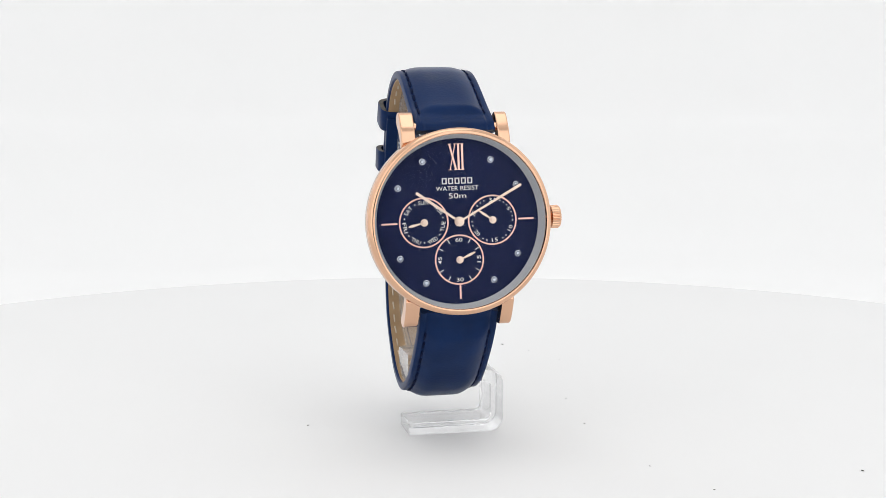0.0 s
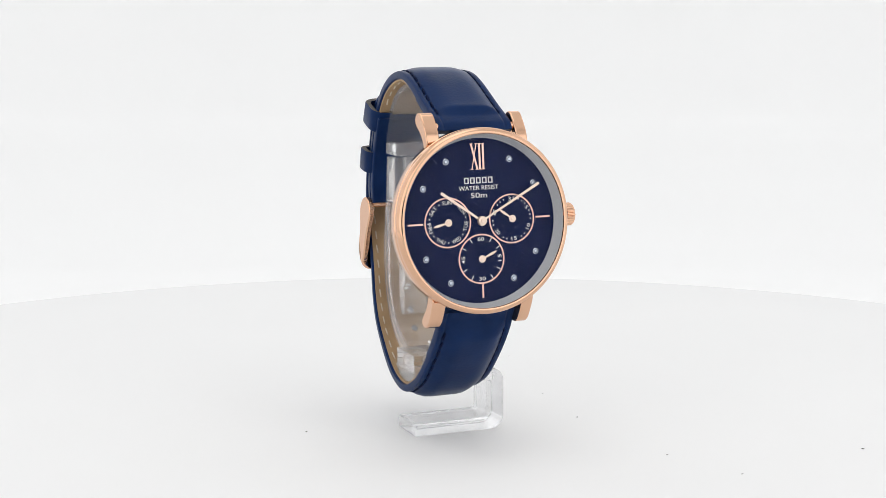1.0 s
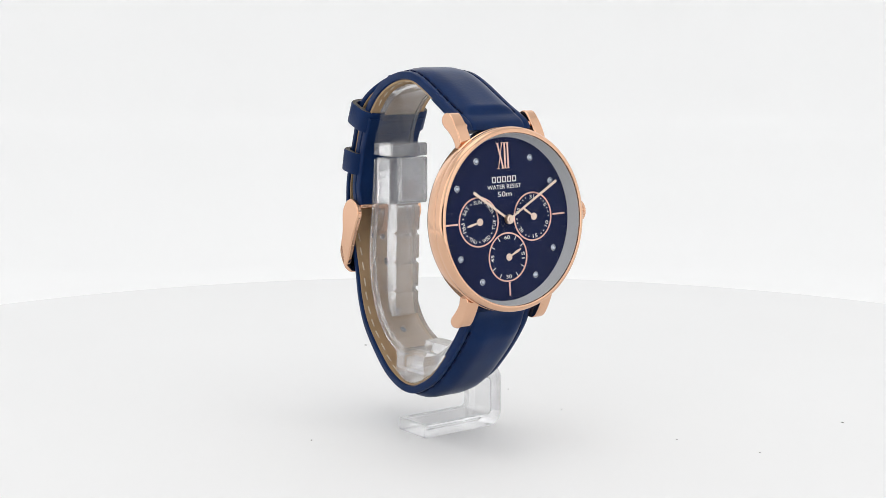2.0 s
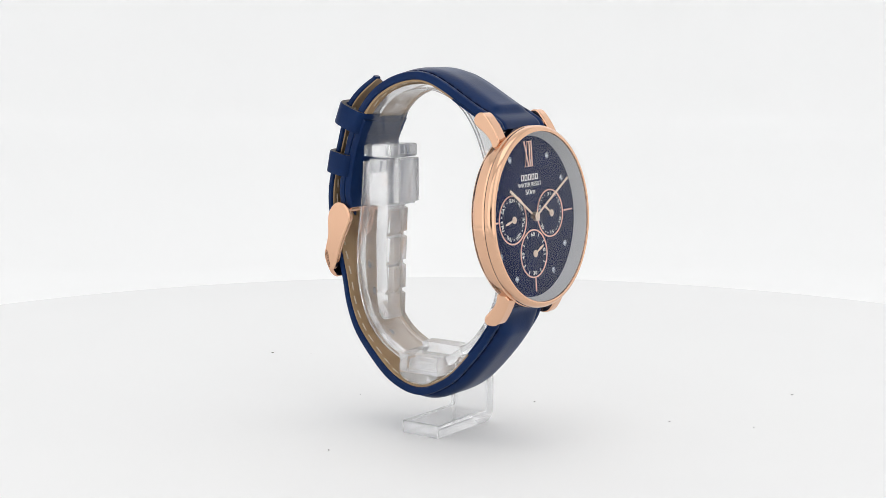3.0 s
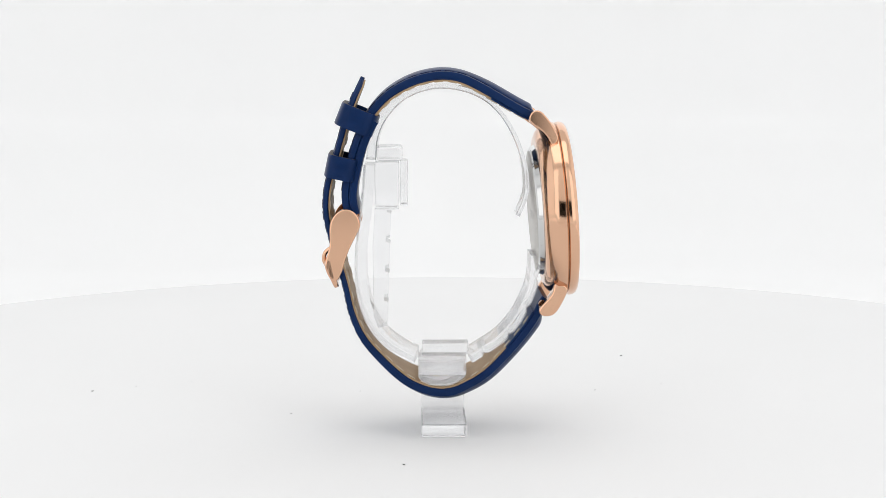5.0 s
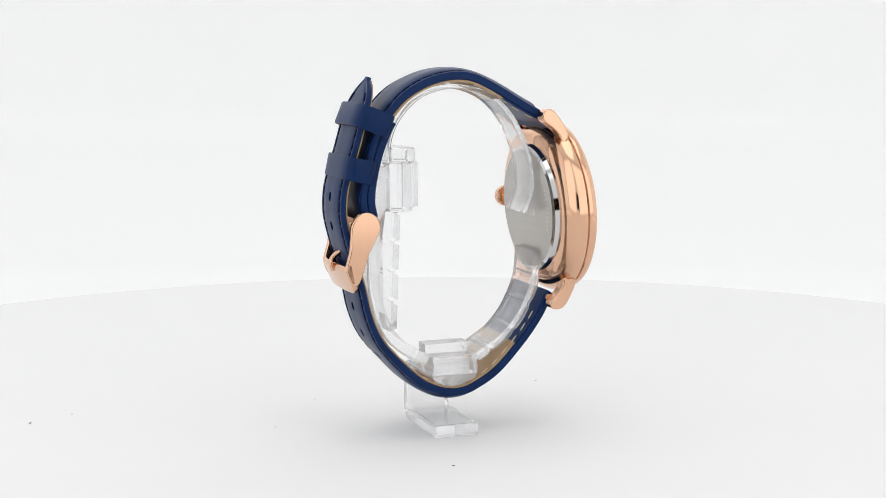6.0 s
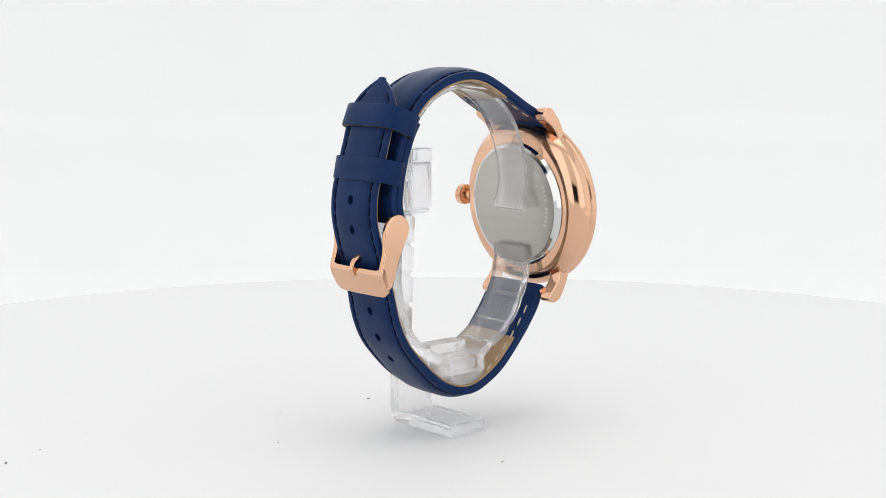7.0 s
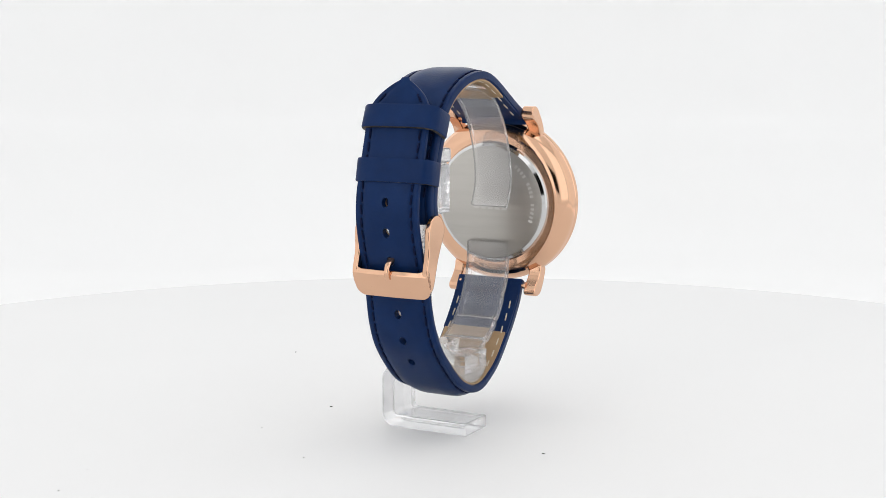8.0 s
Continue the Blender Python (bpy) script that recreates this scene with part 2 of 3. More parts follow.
# ---- the tent ----
def tent():
    back = bmesh.new()
    rows = []
    outline = [(-0.06, -0.36), (-0.06, 0.30)]
    outline += [(-0.06 + 0.25 - 0.25 * math.cos(radians(a)), 0.30 + 0.25 * math.sin(radians(a))) for a in range(2, 91, 2)] + [(0.70, 0.55)]
    for z, y in outline:
        rows.append([back.verts.new((x, y, z)) for x in (-0.56, -0.28, 0, 0.28, 0.56)])
    for a, b in zip(rows, rows[1:]):
        for i in range(4):
            back.faces.new((a[i], a[i + 1], b[i + 1], b[i]))
    bmesh.ops.solidify(back, geom=back.faces, thickness=0.006)
    tagged(part("backdrop", back, GLOW, scale=1, smooth=50), "seamless white fabric sweep behind the turntable, with an added glow", "backdrop", kind="structure")
    for name, x0, x1 in (("wall_left", -0.57, -0.56), ("wall_right", 0.56, 0.57)):
        tagged(part(name, box(x0, x1, -0.36, 0.56, -0.07, 0.71), FABRIC, scale=1, smooth=0), "white fabric side wall of the photo tent", "wall", kind="structure")
    # front wall with the opening for the lens
    front = bmesh.new()
    for x0, x1, z0, z1 in ((-0.57, -0.095, -0.07, 0.71), (0.06, 0.57, -0.07, 0.71), (-0.095, 0.06, -0.07, 0.015), (-0.095, 0.06, 0.145, 0.71)):
        box(x0, x1, -0.37, -0.362, z0, z1, start=front)
    tagged(part("wall_front", front, FABRIC, scale=1, smooth=0), "white fabric front wall with a lens opening", "wall", kind="structure")
    tagged(part("lens_curtain", box(-0.3, 0.3, -0.52, -0.51, -0.2, 0.4), BLACK, scale=1, smooth=0), "black cloth behind the lens opening", "curtain", kind="structure")
    tagged(part("ceiling", box(-0.57, 0.57, -0.37, 0.56, 0.71, 0.72), FABRIC, scale=1, smooth=0), "white fabric ceiling of the photo tent", "ceiling", kind="structure")


def turntable():
    top = new("turntable")
    tagged(top, "round white lacquered display turntable", "turntable")
    part("disc", lathe([(0, 0), (208.5, 0), (210.2, -0.25), (211.3, -0.9), (211.9, -2.1), (212, -3.5), (212, -14), (210, -15), (0, -15)], 256, closed=False), TABLE, top)
    part("pedestal", lathe([(0, -15.2), (90, -15.2), (95, -58), (0, -58)], 96, closed=False), TABLE, top)
    rnd = random.Random(5)
    for x, y, size in ((-27.9, 8.0, 0.42), (31.0, -3.9, 0.40), (33.4, -37.4, 0.3), (72.4, -49.4, 0.4), (39.6, -54.4, 0.3), (35.5, 82.7, 0.45), (33.9, 18.8, 0.22),
                       (40.4, 73.3, 0.24), (13.0, 33.5, 0.25), (45.1, 60.6, 0.18)):
        bm = bmesh.new()
        bmesh.ops.create_icosphere(bm, subdivisions=1, radius=size * 0.62)
        a = rnd.random() * 6.28
        moved(bm, Matrix.Translation((x, y, size * 0.28)) @ Matrix.Rotation(a, 4, "Z") @ Matrix.Diagonal((1.5, 0.7, 0.35, 1)))
        for v in bm.verts:
            v.co += Vector([rnd.uniform(-0.2, 0.2) * size for _ in range(2)] + [0])
        part("dust_speck", bm, DUST, top)
    return top


# ---- the watch ----
LEAN = radians(4.0)
FACE = Matrix(((1, 0, 0, 0), (0, math.sin(LEAN), -math.cos(LEAN), -24.8), (0, math.cos(LEAN), math.sin(LEAN), 47.7), (0, 0, 0, 1))) @ Matrix.Rotation(radians(1.0), 4, "Z")
DIAL_A = -0.9          # height of the dial below the bezel joint
R_STONE = 13.6


def ease(t):
    t = min(1.0, max(0.0, t))
    return t * t * (3 - 2 * t)


HALF = (1.0, 0.985, 0.95, 0.9, 0.865, 0.84, 0.82, 0.8, 0.78, 0.75, 0.7, 0.62, 0.5, 0.36, 0.22, 0.11)
ACROSS = [*HALF, 0.0, *[-f for f in reversed(HALF)]]


def padded(width, thick, bulge, edge=0.4, inset=0.0):
    """The section of a padded strap: rounded edges, a stitched channel, a raised middle."""
    def section(s):
        w, b, th = width(s) - 2 * inset, bulge(s), thick(s)
        out = []
        for f in ACROSS:
            d = w / 2 * (1 - abs(f))
            n = -(edge - math.sqrt(max(0.0, edge ** 2 - (edge - d) ** 2))) if d < edge else 0.0
            n += b * math.sin(math.pi / 2 * min(1.0, max(0.0, (d - 1.35) / 3.6))) - 0.22 * math.exp(-((d - 1.45) / 0.32) ** 2) * min(1, w / 8)
            out.append((f * w / 2, n))
        for f in reversed(ACROSS):
            d = w / 2 * (1 - abs(f))
            n = min(0.25, th / 3) * (1 - min(1, d / 0.3)) if d < 0.3 else 0.0
            out.append((f * w / 2, -th + n))
        return out
    return section


def flat(width, n0, n1):
    def section(s):
        w = width(s)
        return [(f * w / 2, n1) for f in ACROSS] + [(f * w / 2, n0) for f in reversed(ACROSS)]
    return section


def punched(ribbon, s0, s1, section, holes, rx=0.78, rs=0.98, step=0.5):
    """A band with round holes that go through it."""
    bm = bmesh.new()
    k = max(2, round((s1 - s0) / step))
    ss = [s0 + (s1 - s0) * i / k for i in range(k + 1)]
    secs = [section(s) for s in ss]
    rows = [[bm.verts.new(ribbon.at(s, x, n)) for x, n in q] for s, q in zip(ss, secs)]
    m, h = len(secs[0]), len(ACROSS)
    mid = [i for i, f in enumerate(ACROSS) if abs(f) <= 0.23]
    c0, c1 = mid[0], mid[-1]
    gaps = set()
    spots = []
    for sh in holes:
        i = min(range(k + 1), key=lambda q: abs(ss[q] - sh))
        a, b = i - 3, i + 3
        if a < 1 or b > k - 1:
            continue
        spots.append((ss[i], a, b))
        for r in range(a, b):
            for c in range(c0, c1):
                gaps.add((r, c))
                gaps.add((r, 2 * h - 2 - c))
    for r in range(k):
        for c in range(m):
            if (r, c) in gaps:
                continue
            j = (c + 1) % m
            bm.faces.new((rows[r][c], rows[r][j], rows[r + 1][j], rows[r + 1][c]))
    for sh, a, b in spots:
        rings = []
        for col in (lambda c: c, lambda c: 2 * h - 1 - c):
            loop = [(a, c) for c in range(c0, c1)] + [(r, c1) for r in range(a, b)] + [(b, c) for c in range(c1, c0, -1)] + [(r, c0) for r in range(b, a, -1)]
            edge = [rows[r][col(c)] for r, c in loop]
            circle = []
            for r, c in loop:
                x, n = secs[r][col(c)]
                ang = math.atan2(ss[r] - sh, x)
                n_mid = secs[(a + b) // 2][col((c0 + c1) // 2)][1]
                circle.append(bm.verts.new(ribbon.at(sh + rs * math.sin(ang), rx * math.cos(ang), n_mid)))
            for i in range(len(edge)):
                j = (i + 1) % len(edge)
                bm.faces.new((edge[i], edge[j], circle[j], circle[i]))
            rings.append(circle)
        for i in range(len(rings[0])):
            j = (i + 1) % len(rings[0])
            bm.faces.new((rings[0][i], rings[0][j], rings[1][j], rings[1][i]))
    bm.faces.new(rows[0][::-1])
    bm.faces.new(rows[-1])
    return bm


def stitch_mesh(name, mat, length, r):
    bm = lathe([(0, -length / 2), (r * 0.7, -length / 2 + r * 0.4), (r, -length / 2 + r), (r, length / 2 - r), (r * 0.7, length / 2 - r * 0.4), (0, length / 2)], 8,
               Matrix.Rotation(radians(90), 4, "Y"), closed=False)
    for v in bm.verts:
        v.co *= MM
    bmesh.ops.recalc_face_normals(bm, faces=bm.faces)
    me = bpy.data.meshes.new(name)
    bm.to_mesh(me)
    bm.free()
    me.materials.append(mat)
    for p in me.polygons:
        p.use_smooth = True
    return me


def stitches(ribbon, s0, s1, pitch, offset, n, mesh, parent, name="stitch", sides=(1, -1)):
    """A row of stitches down each side; offset(s) is their distance from the middle."""
    rnd = random.Random(len(parent.name) + round(s0 * 7))
    count = int((s1 - s0) / pitch)
    for side in sides:
        for i in range(count):
            s = s0 + (i + 0.5) * pitch + rnd.uniform(-0.08, 0.08)
            if offset(s + 0.8) < 0.25:
                continue
            a, b = ribbon.at(s - 0.7, side * offset(s - 0.7), n(s - 0.7)), ribbon.at(s + 0.7, side * offset(s + 0.7), n(s + 0.7))
            m = ribbon.basis(s, side * offset(s), n(s))
            tx, kz = (b - a).normalized(), m.col[2].xyz
            ty = kz.cross(tx).normalized()
            q = Matrix((tx, ty, tx.cross(ty))).transposed().to_4x4() @ Matrix.Rotation(side * radians(4 + rnd.uniform(-3, 3)), 4, "Z")
            q.translation = m.translation
            ob = new(name, mesh)
            ob.parent, ob.matrix_basis = parent, q


def ring_band(center, ax, ay, h_axis, sx, sy, wall, height, power):
    """A closed loop of flat leather: sx by sy outside, with rounded corners."""
    def outline(hx, hy, power):
        pts = []
        for k in range(56):
            c, d = math.cos(2 * math.pi * k / 56), math.sin(2 * math.pi * k / 56)
            pts.append((hx * math.copysign(abs(c) ** (2 / power), c), hy * math.copysign(abs(d) ** (2 / power), d)))
        return pts
    out, inn = outline(sx / 2, sy / 2, power), outline(sx / 2 - wall, sy / 2 - wall, power)
    bm = bmesh.new()

    def lay(pts, h):
        return [bm.verts.new(center + ax * x + ay * y + h_axis * h) for x, y in pts]
    e = 0.25
    layers = [lay(out, -height / 2 + e), lay(out, height / 2 - e), lay([(x * 0.985, y * 0.97) for x, y in out], height / 2), lay(inn, height / 2), lay(inn, -height / 2),
              lay([(x * 0.985, y * 0.97) for x, y in out], -height / 2)]
    for k, (a, b) in enumerate(zip(layers, layers[1:] + layers[:1])):
        for i in range(len(a)):
            j = (i + 1) % len(a)
            bm.faces.new((a[i], a[j], b[j], b[i])).material_index = 1 if k in (2, 4) else 0
    return bm


def wristwatch():
    watch = new("wristwatch")
    tagged(watch, "rose gold wristwatch with navy dial and strap on a stand", "watch")

    # straps: the buckle half over the top, the tail half round the bottom and up the back
    top = Ribbon([(-22.0, 65.3), (-21.1, 66.8), (-19.0, 68.1), (-16.0, 69.6), (-12.0, 71.9), (-8.0, 74.2), (-4.2, 75.9), (-0.6, 76.5), (3.3, 76.1), (7.1, 74.9), (11.0, 72.7),
                  (14.1, 69.7), (16.6, 66.0), (18.8, 60.5), (20.2, 54.5), (20.6, 50.5), (19.9, 46.6)], side=-1)
    tail = Ribbon([(-22.1, 29.3), (-21.2, 27.9), (-19.8, 24.9), (-16.4, 20.2), (-11.7, 15.0), (-8.7, 12.4), (-5.6, 10.6), (-2.5, 9.3), (0.8, 9.0), (4.4, 9.8), (8.6, 12.0),
                   (13.2, 16.3), (17.0, 21.0), (19.3, 26.4), (20.6, 32.3), (22.2, 38.0), (23.8, 43.8), (24.5, 48.0), (24.2, 52.7), (23.0, 57.0), (21.5, 62.0), (20.3, 66.2),
                   (18.7, 70.8), (16.7, 75.4)], side=1)
    w_top = lambda s: 16.0 - 1.8 * ease((s - 8) / 45)
    b_top = lambda s: 1.2 * ease((s - 4.2) / 1.6) * (1 - 0.4 * ease((s - 12) / 12)) * (1 - 0.7 * ease((s - 25) / 25))
    th_top = lambda s: 1.75 - 0.25 * ease((s - 30) / 20)
    w_full = lambda s: 16.0 - 1.8 * ease((s - 35) / 50)
    end = tail.length
    w_tail = lambda s: max(1.7, w_full(s) * (1 - max(0.0, (s - end + 8.5) / 8.5) ** 2) ** 0.85) if s < end else 1.7
    b_tail = lambda s: 1.6 * ease((s - 1.5) / 4.5) * (1 - 0.8 * ease((s - 22) / 30)) * (1 - ease((s - end + 9) / 8))
    th_tail = lambda s: (1.7 - 0.55 * ease((s - 40) / 25)) * (1 - 0.2 * ease((s - end + 2) / 2))
    thread, pale = stitch_mesh("stitch", THREAD, 2.1, 0.21), stitch_mesh("lining_stitch", PALE_THREAD, 1.9, 0.16)

    upper = part("buckle_strap", top.band(0, top.length, padded(w_top, th_top, b_top)), NAVY, watch, "padded navy leather strap half with the buckle")
    part("edge_fold", top.band(3.5, 13.5, flat(lambda s: w_top(s) - 0.3, -th_top(8) - 0.3, -th_top(8) + 0.05)), NAVY, upper, "navy leather turned in at the lugs")
    turn = min((abs(p[1] - 67.5), s) for s, p in zip(top.s, top.p) if p[0] > 8)[1]
    part("lining", top.band(13.4, turn, flat(lambda s: w_top(s) - 0.8, -2.1, -1.45)), LINING, upper, "tan leather lining")
    part("buckle_fold", top.band(turn - 0.05, top.length - 0.3, lambda s: [(x, n - th_top(s)) for x, n in bar_section(w_top(s) - 0.1, -1.6, 0.04, 0.3)]), NAVY, upper, "navy leather folded back round the buckle")
    stitches(top, 4.6, top.length - 4, 2.55, lambda s: w_top(s) / 2 - 1.45, lambda s: -0.03, thread, upper)
    stitches(top, 4.6, turn, 3.3, lambda s: w_top(s) / 2 - 1.45, lambda s: -2.1, pale, upper, "lining_stitch")

    h1 = min((abs(p[1] - 50.9), s) for s, p in zip(tail.s, tail.p) if p[0] > 10)[1]
    holes = [h1 - 5.9 * k for k in range(7)]
    lower = part("tail_strap", punched(tail, 0, end, padded(w_tail, th_tail, b_tail), holes), NAVY, watch, "padded navy leather tail with punched holes and pointed tip")
    part("edge_fold", tail.band(3.5, 13.5, flat(lambda s: w_full(s) - 0.3, -th_tail(8) - 0.3, -th_tail(8) + 0.05)), NAVY, lower, "navy leather turned in at the lugs")
    lin = lambda s: [(x, n - th_tail(s)) for x, n in flat(lambda q: max(0.3, w_tail(q) - 1.0), -0.3, 0.04)(s)]
    part("lining", punched(tail, 13.4, end - 0.4, lin, holes), LINING, lower, "tan leather lining")
    stitches(tail, 4.6, end - 1, 2.55, lambda s: w_tail(s) / 2 - 1.45, lambda s: -0.03, thread, lower)
    stitches(tail, 4.6, end - 6, 3.3, lambda s: w_tail(s) / 2 - 1.45, lambda s: -th_tail(s) - 0.35, pale, lower, "lining_stitch")

    lower.location.x = 0.0008          # the tail lies a little to one side

    # keeper loops
    for cy, cz, tilt, depth in ((17.4, 66.6, 22, 8.4), (20.5, 56.8, 12, 6.9)):
        a = radians(tilt)
        ay, hz = Vector((0, math.cos(a), math.sin(a))), Vector((0, -math.sin(a), math.cos(a)))
        part("keeper_loop", ring_band(Vector((0.3, cy, cz)), Vector((1, 0, 0)), ay, hz, 17.3, depth, 1.05, 4.7, 4.2), NAVY, watch, "navy leather keeper loop", second=CUT_EDGE)

    # buckle: two drop-shaped arms, a broad bar, a pin
    sideways = Matrix(((0, 0, 1, 0), (1, 0, 0, 0), (0, 1, 0, 0), (0, 0, 0, 1)))    # outline (y, z), thickness along x
    arm = rounded([(22.7, 46.5), (21.2, 48.3), (19.2, 48.7), (17.4, 47.6), (16.6, 45.4), (17.4, 43.6), (19.2, 40.1), (20.1, 37.4), (20.7, 35.4), (21.6, 33.6), (22.8, 33.6), (23.8, 35.4),
                   (24.2, 37.0), (23.7, 38.8), (23.0, 41.2), (23.1, 44.7)])
    bar = bmesh.new()
    rows = []
    for i in range(41):
        x = -8.6 + 17.2 * i / 40
        k = abs(x) / 8.6
        d = max(0.0, abs(x) - 6.4)
        lift = 2.2 - math.sqrt(max(0.0, 2.2 ** 2 - d * d))
        inner = max(0.0, 1.2 * (abs(x) - 6.6)) if abs(x) > 6.6 else 0.0
        dip = 0.5 * (1 - k * k)
        rows.append([bar.verts.new((x, y, z)) for y, z in ((21.1 + dip + 0.45 * lift, 32.3 + lift), (22.0 + dip + 0.45 * lift, 31.9 + lift), (23.4 + dip, 35.0), (24.1 + dip, 36.7), (23.7 + dip, 37.7 + inner * 0.3), (22.8 + dip, 37.3 + inner * 0.3))])
    for p, q in zip(rows, rows[1:]):
        for i in range(6):
            j = (i + 1) % 6
            bar.faces.new((p[i], p[j], q[j], q[i]))
    bar.faces.new(rows[0][::-1])
    bar.faces.new(rows[-1])
    buckle = part("buckle", bar, GOLD, watch, "polished rose gold pin buckle", bevel=0.25)
    buckle.location.x = 0.0004
    part("arm", extrude(arm, 7.4, 8.6, sideways), GOLD, buckle, bevel=0.3)
    part("arm", extrude(arm, -8.6, -7.4, sideways), GOLD, buckle, bevel=0.3)
    pin = Ribbon([(18.6, 47.0), (19.2, 43.8), (20.4, 41.2), (22.6, 39.9), (24.4, 38.6), (24.8, 37.0), (24.3, 35.9)], 0.3, side=-1)
    part("pin", pin.band(0, pin.length, lambda s: bar_section(1.5 - 0.5 * ease((s - 9) / 4), -0.45, 0.45, 0.35), 0.3), GOLD, buckle)
    part("pivot_tube", lathe([(0, -7.4), (0.9, -7.4), (0.9, 7.4), (0, 7.4)], 24, Matrix.Translation((0, 18.2, 47.3)) @ Matrix.Rotation(radians(90), 4, "Y"), closed=False), GOLD, buckle)

    # case
    body = part("case", lathe([(0, -1.2), (16.9, -1.2), (17.5, -0.35), (17.95, -0.1), (18.2, -0.35), (18.2, -2.1), (18.05, -2.35), (17.75, -2.9), (17.1, -3.6), (16.3, -4.2), (15.4, -4.55), (14.8, -4.6), (0, -4.6)],
                              192, FACE, closed=False), GOLD, watch, "polished rose gold case")
    part("bezel", lathe([(16.95, -0.05), (17.9, 0.0), (18.15, 0.2), (18.25, 0.7), (18.15, 1.3), (17.9, 1.75), (17.5, 2.02), (17.2, 2.08), (17.0, 2.0), (16.92, 1.75)], 192, FACE), GOLD, body)
    part("chapter_ring", lathe([(16.15, DIAL_A), (16.25, DIAL_A + 0.25), (16.85, 1.7), (16.9, 1.7), (16.9, DIAL_A)], 160, FACE), RING, body, "grey sloping inner ring")
    crystal = part("crystal", lathe([(0, 1.72), (16.88, 1.72), (16.9, 2.0), (16.7, 2.1), (12, 2.2), (6, 2.27), (0, 2.29)], 128, FACE, closed=False), CRYSTAL, body, "clear mineral crystal")
    crystal.visible_shadow = False
    back = part("case_back", lathe([(0, -5.85), (12.4, -5.85), (12.6, -5.78), (12.6, -4.4), (0, -4.4)], 128, FACE, closed=False), STEEL, watch, "brushed steel case back")
    part("back_rim", lathe([(12.62, -5.76), (13.3, -5.45), (13.7, -4.62), (13.6, -4.45), (12.62, -4.45)], 128, FACE), CHROME, back, "polished steel rim")
    marks = bmesh.new()
    for i in range(5):
        u = -3.4 + 1.7 * i
        box(u - 0.6, u + 0.6, -1.6, 0.0, -5.89, -5.84, FACE, marks)
    part("brand_mark", marks, MARK, back, smooth=0)
    marks = bmesh.new()
    for i in range(15):
        if i in (4, 9):
            continue
        a = radians(128 + i * 5.2)
        m = FACE @ Matrix.Rotation(a, 4, "Z") @ Matrix.Translation((10.4, 0, 0))
        box(-0.42, 0.42, -0.25, 0.25, -5.88, -5.84, m, marks)
    part("engraved_line", marks, MARK, back, smooth=0)

    # lugs: curved horns with rounded ends
    for side in (-1, 1):
        for outline in ([(-23.6, 62.8), (-22.5, 65.3), (-21.0, 67.3), (-19.7, 68.7), (-18.1, 68.6), (-17.2, 67.2), (-17.8, 66.0), (-19.9, 64.7), (-21.4, 63.1), (-22.0, 61.2)],
                        [(-25.7, 32.7), (-25.4, 31.3), (-24.3, 29.0), (-23.1, 27.1), (-21.6, 26.5), (-20.0, 26.8), (-19.6, 28.1), (-21.3, 29.8), (-22.6, 31.5), (-22.8, 33.4), (-23.6, 33.7)]):
            lug = extrude(rounded(outline), 8.2, 11.05 if side < 0 else 10.6, sideways)
            if side < 0:
                for v in lug.verts:
                    v.co.x *= -1
            if outline[0][1] < 40:
                bmesh.ops.translate(lug, vec=(0.35, 0, 0), verts=lug.verts)
            part("lug", lug, GOLD, body, "polished rose gold lug", bevel=0.3)
    for rb in (top, tail):
        part("spring_bar", lathe([(0, -8.3), (0.5, -8.3), (0.5, 8.3), (0, 8.3)], 20, Matrix.Translation(rb.at(1.2, 0, -0.9)) @ Matrix.Rotation(radians(90), 4, "Y"), closed=False), GOLD, body)
    for rb in (top, tail):
        for side in (-1, 1):
            at = Matrix.Translation(rb.at(1.2, 0, -0.9)) @ Matrix.Rotation(radians(90 * side), 4, "Y")
            part("bar_end", lathe([(0, 7.7), (0.75, 7.7), (0.85, 7.8), (0.85, 8.25), (0, 8.25)], 20, at, closed=False), GOLD, body)
    # crown with ridges
    east = FACE @ Matrix.Translation((0, 0, -2.5)) @ Matrix.Rotation(radians(90), 4, "Y")
    crown = bmesh.new()
    teeth = 24
    profile = ((18.9, 1.85), (19.1, 2.3), (20.5, 2.35), (20.9, 2.05), (21.05, 1.3))
    rows = []
    for h, r in profile:
        rows.append([crown.verts.new(east @ Vector(((r - (0.16 if (i // 2) % 2 else 0)) * math.cos(2 * math.pi * i / (teeth * 4)), (r - (0.16 if (i // 2) % 2 else 0)) * math.sin(2 * math.pi * i / (teeth * 4)), h)))
                     for i in range(teeth * 4)])
    for p, q in zip(rows, rows[1:]):
        for i in range(len(p)):
            j = (i + 1) % len(p)
            crown.faces.new((p[i], p[j], q[j], q[i]))
    crown.faces.new(rows[0][::-1])
    crown.faces.new(rows[-1])
    knob = part("crown", crown, GOLD, watch, "ridged rose gold winding crown", smooth=30)
    part("stem", lathe([(0, 16.5), (1.1, 16.5), (1.1, 19.1), (0, 19.1)], 24, east, closed=False), GOLD, knob)

    # dial
    up = lambda u, v, a=0.0, turn=0.0: FACE @ Matrix.Translation((u, v, DIAL_A + a)) @ Matrix.Rotation(radians(-turn), 4, "Z")
    dial = part("dial", lathe([(0, DIAL_A), (16.4, DIAL_A), (16.4, DIAL_A - 0.2), (0, DIAL_A - 0.2)], 128, FACE, closed=False), DIAL, watch, "dark navy dial with three sub-dials")
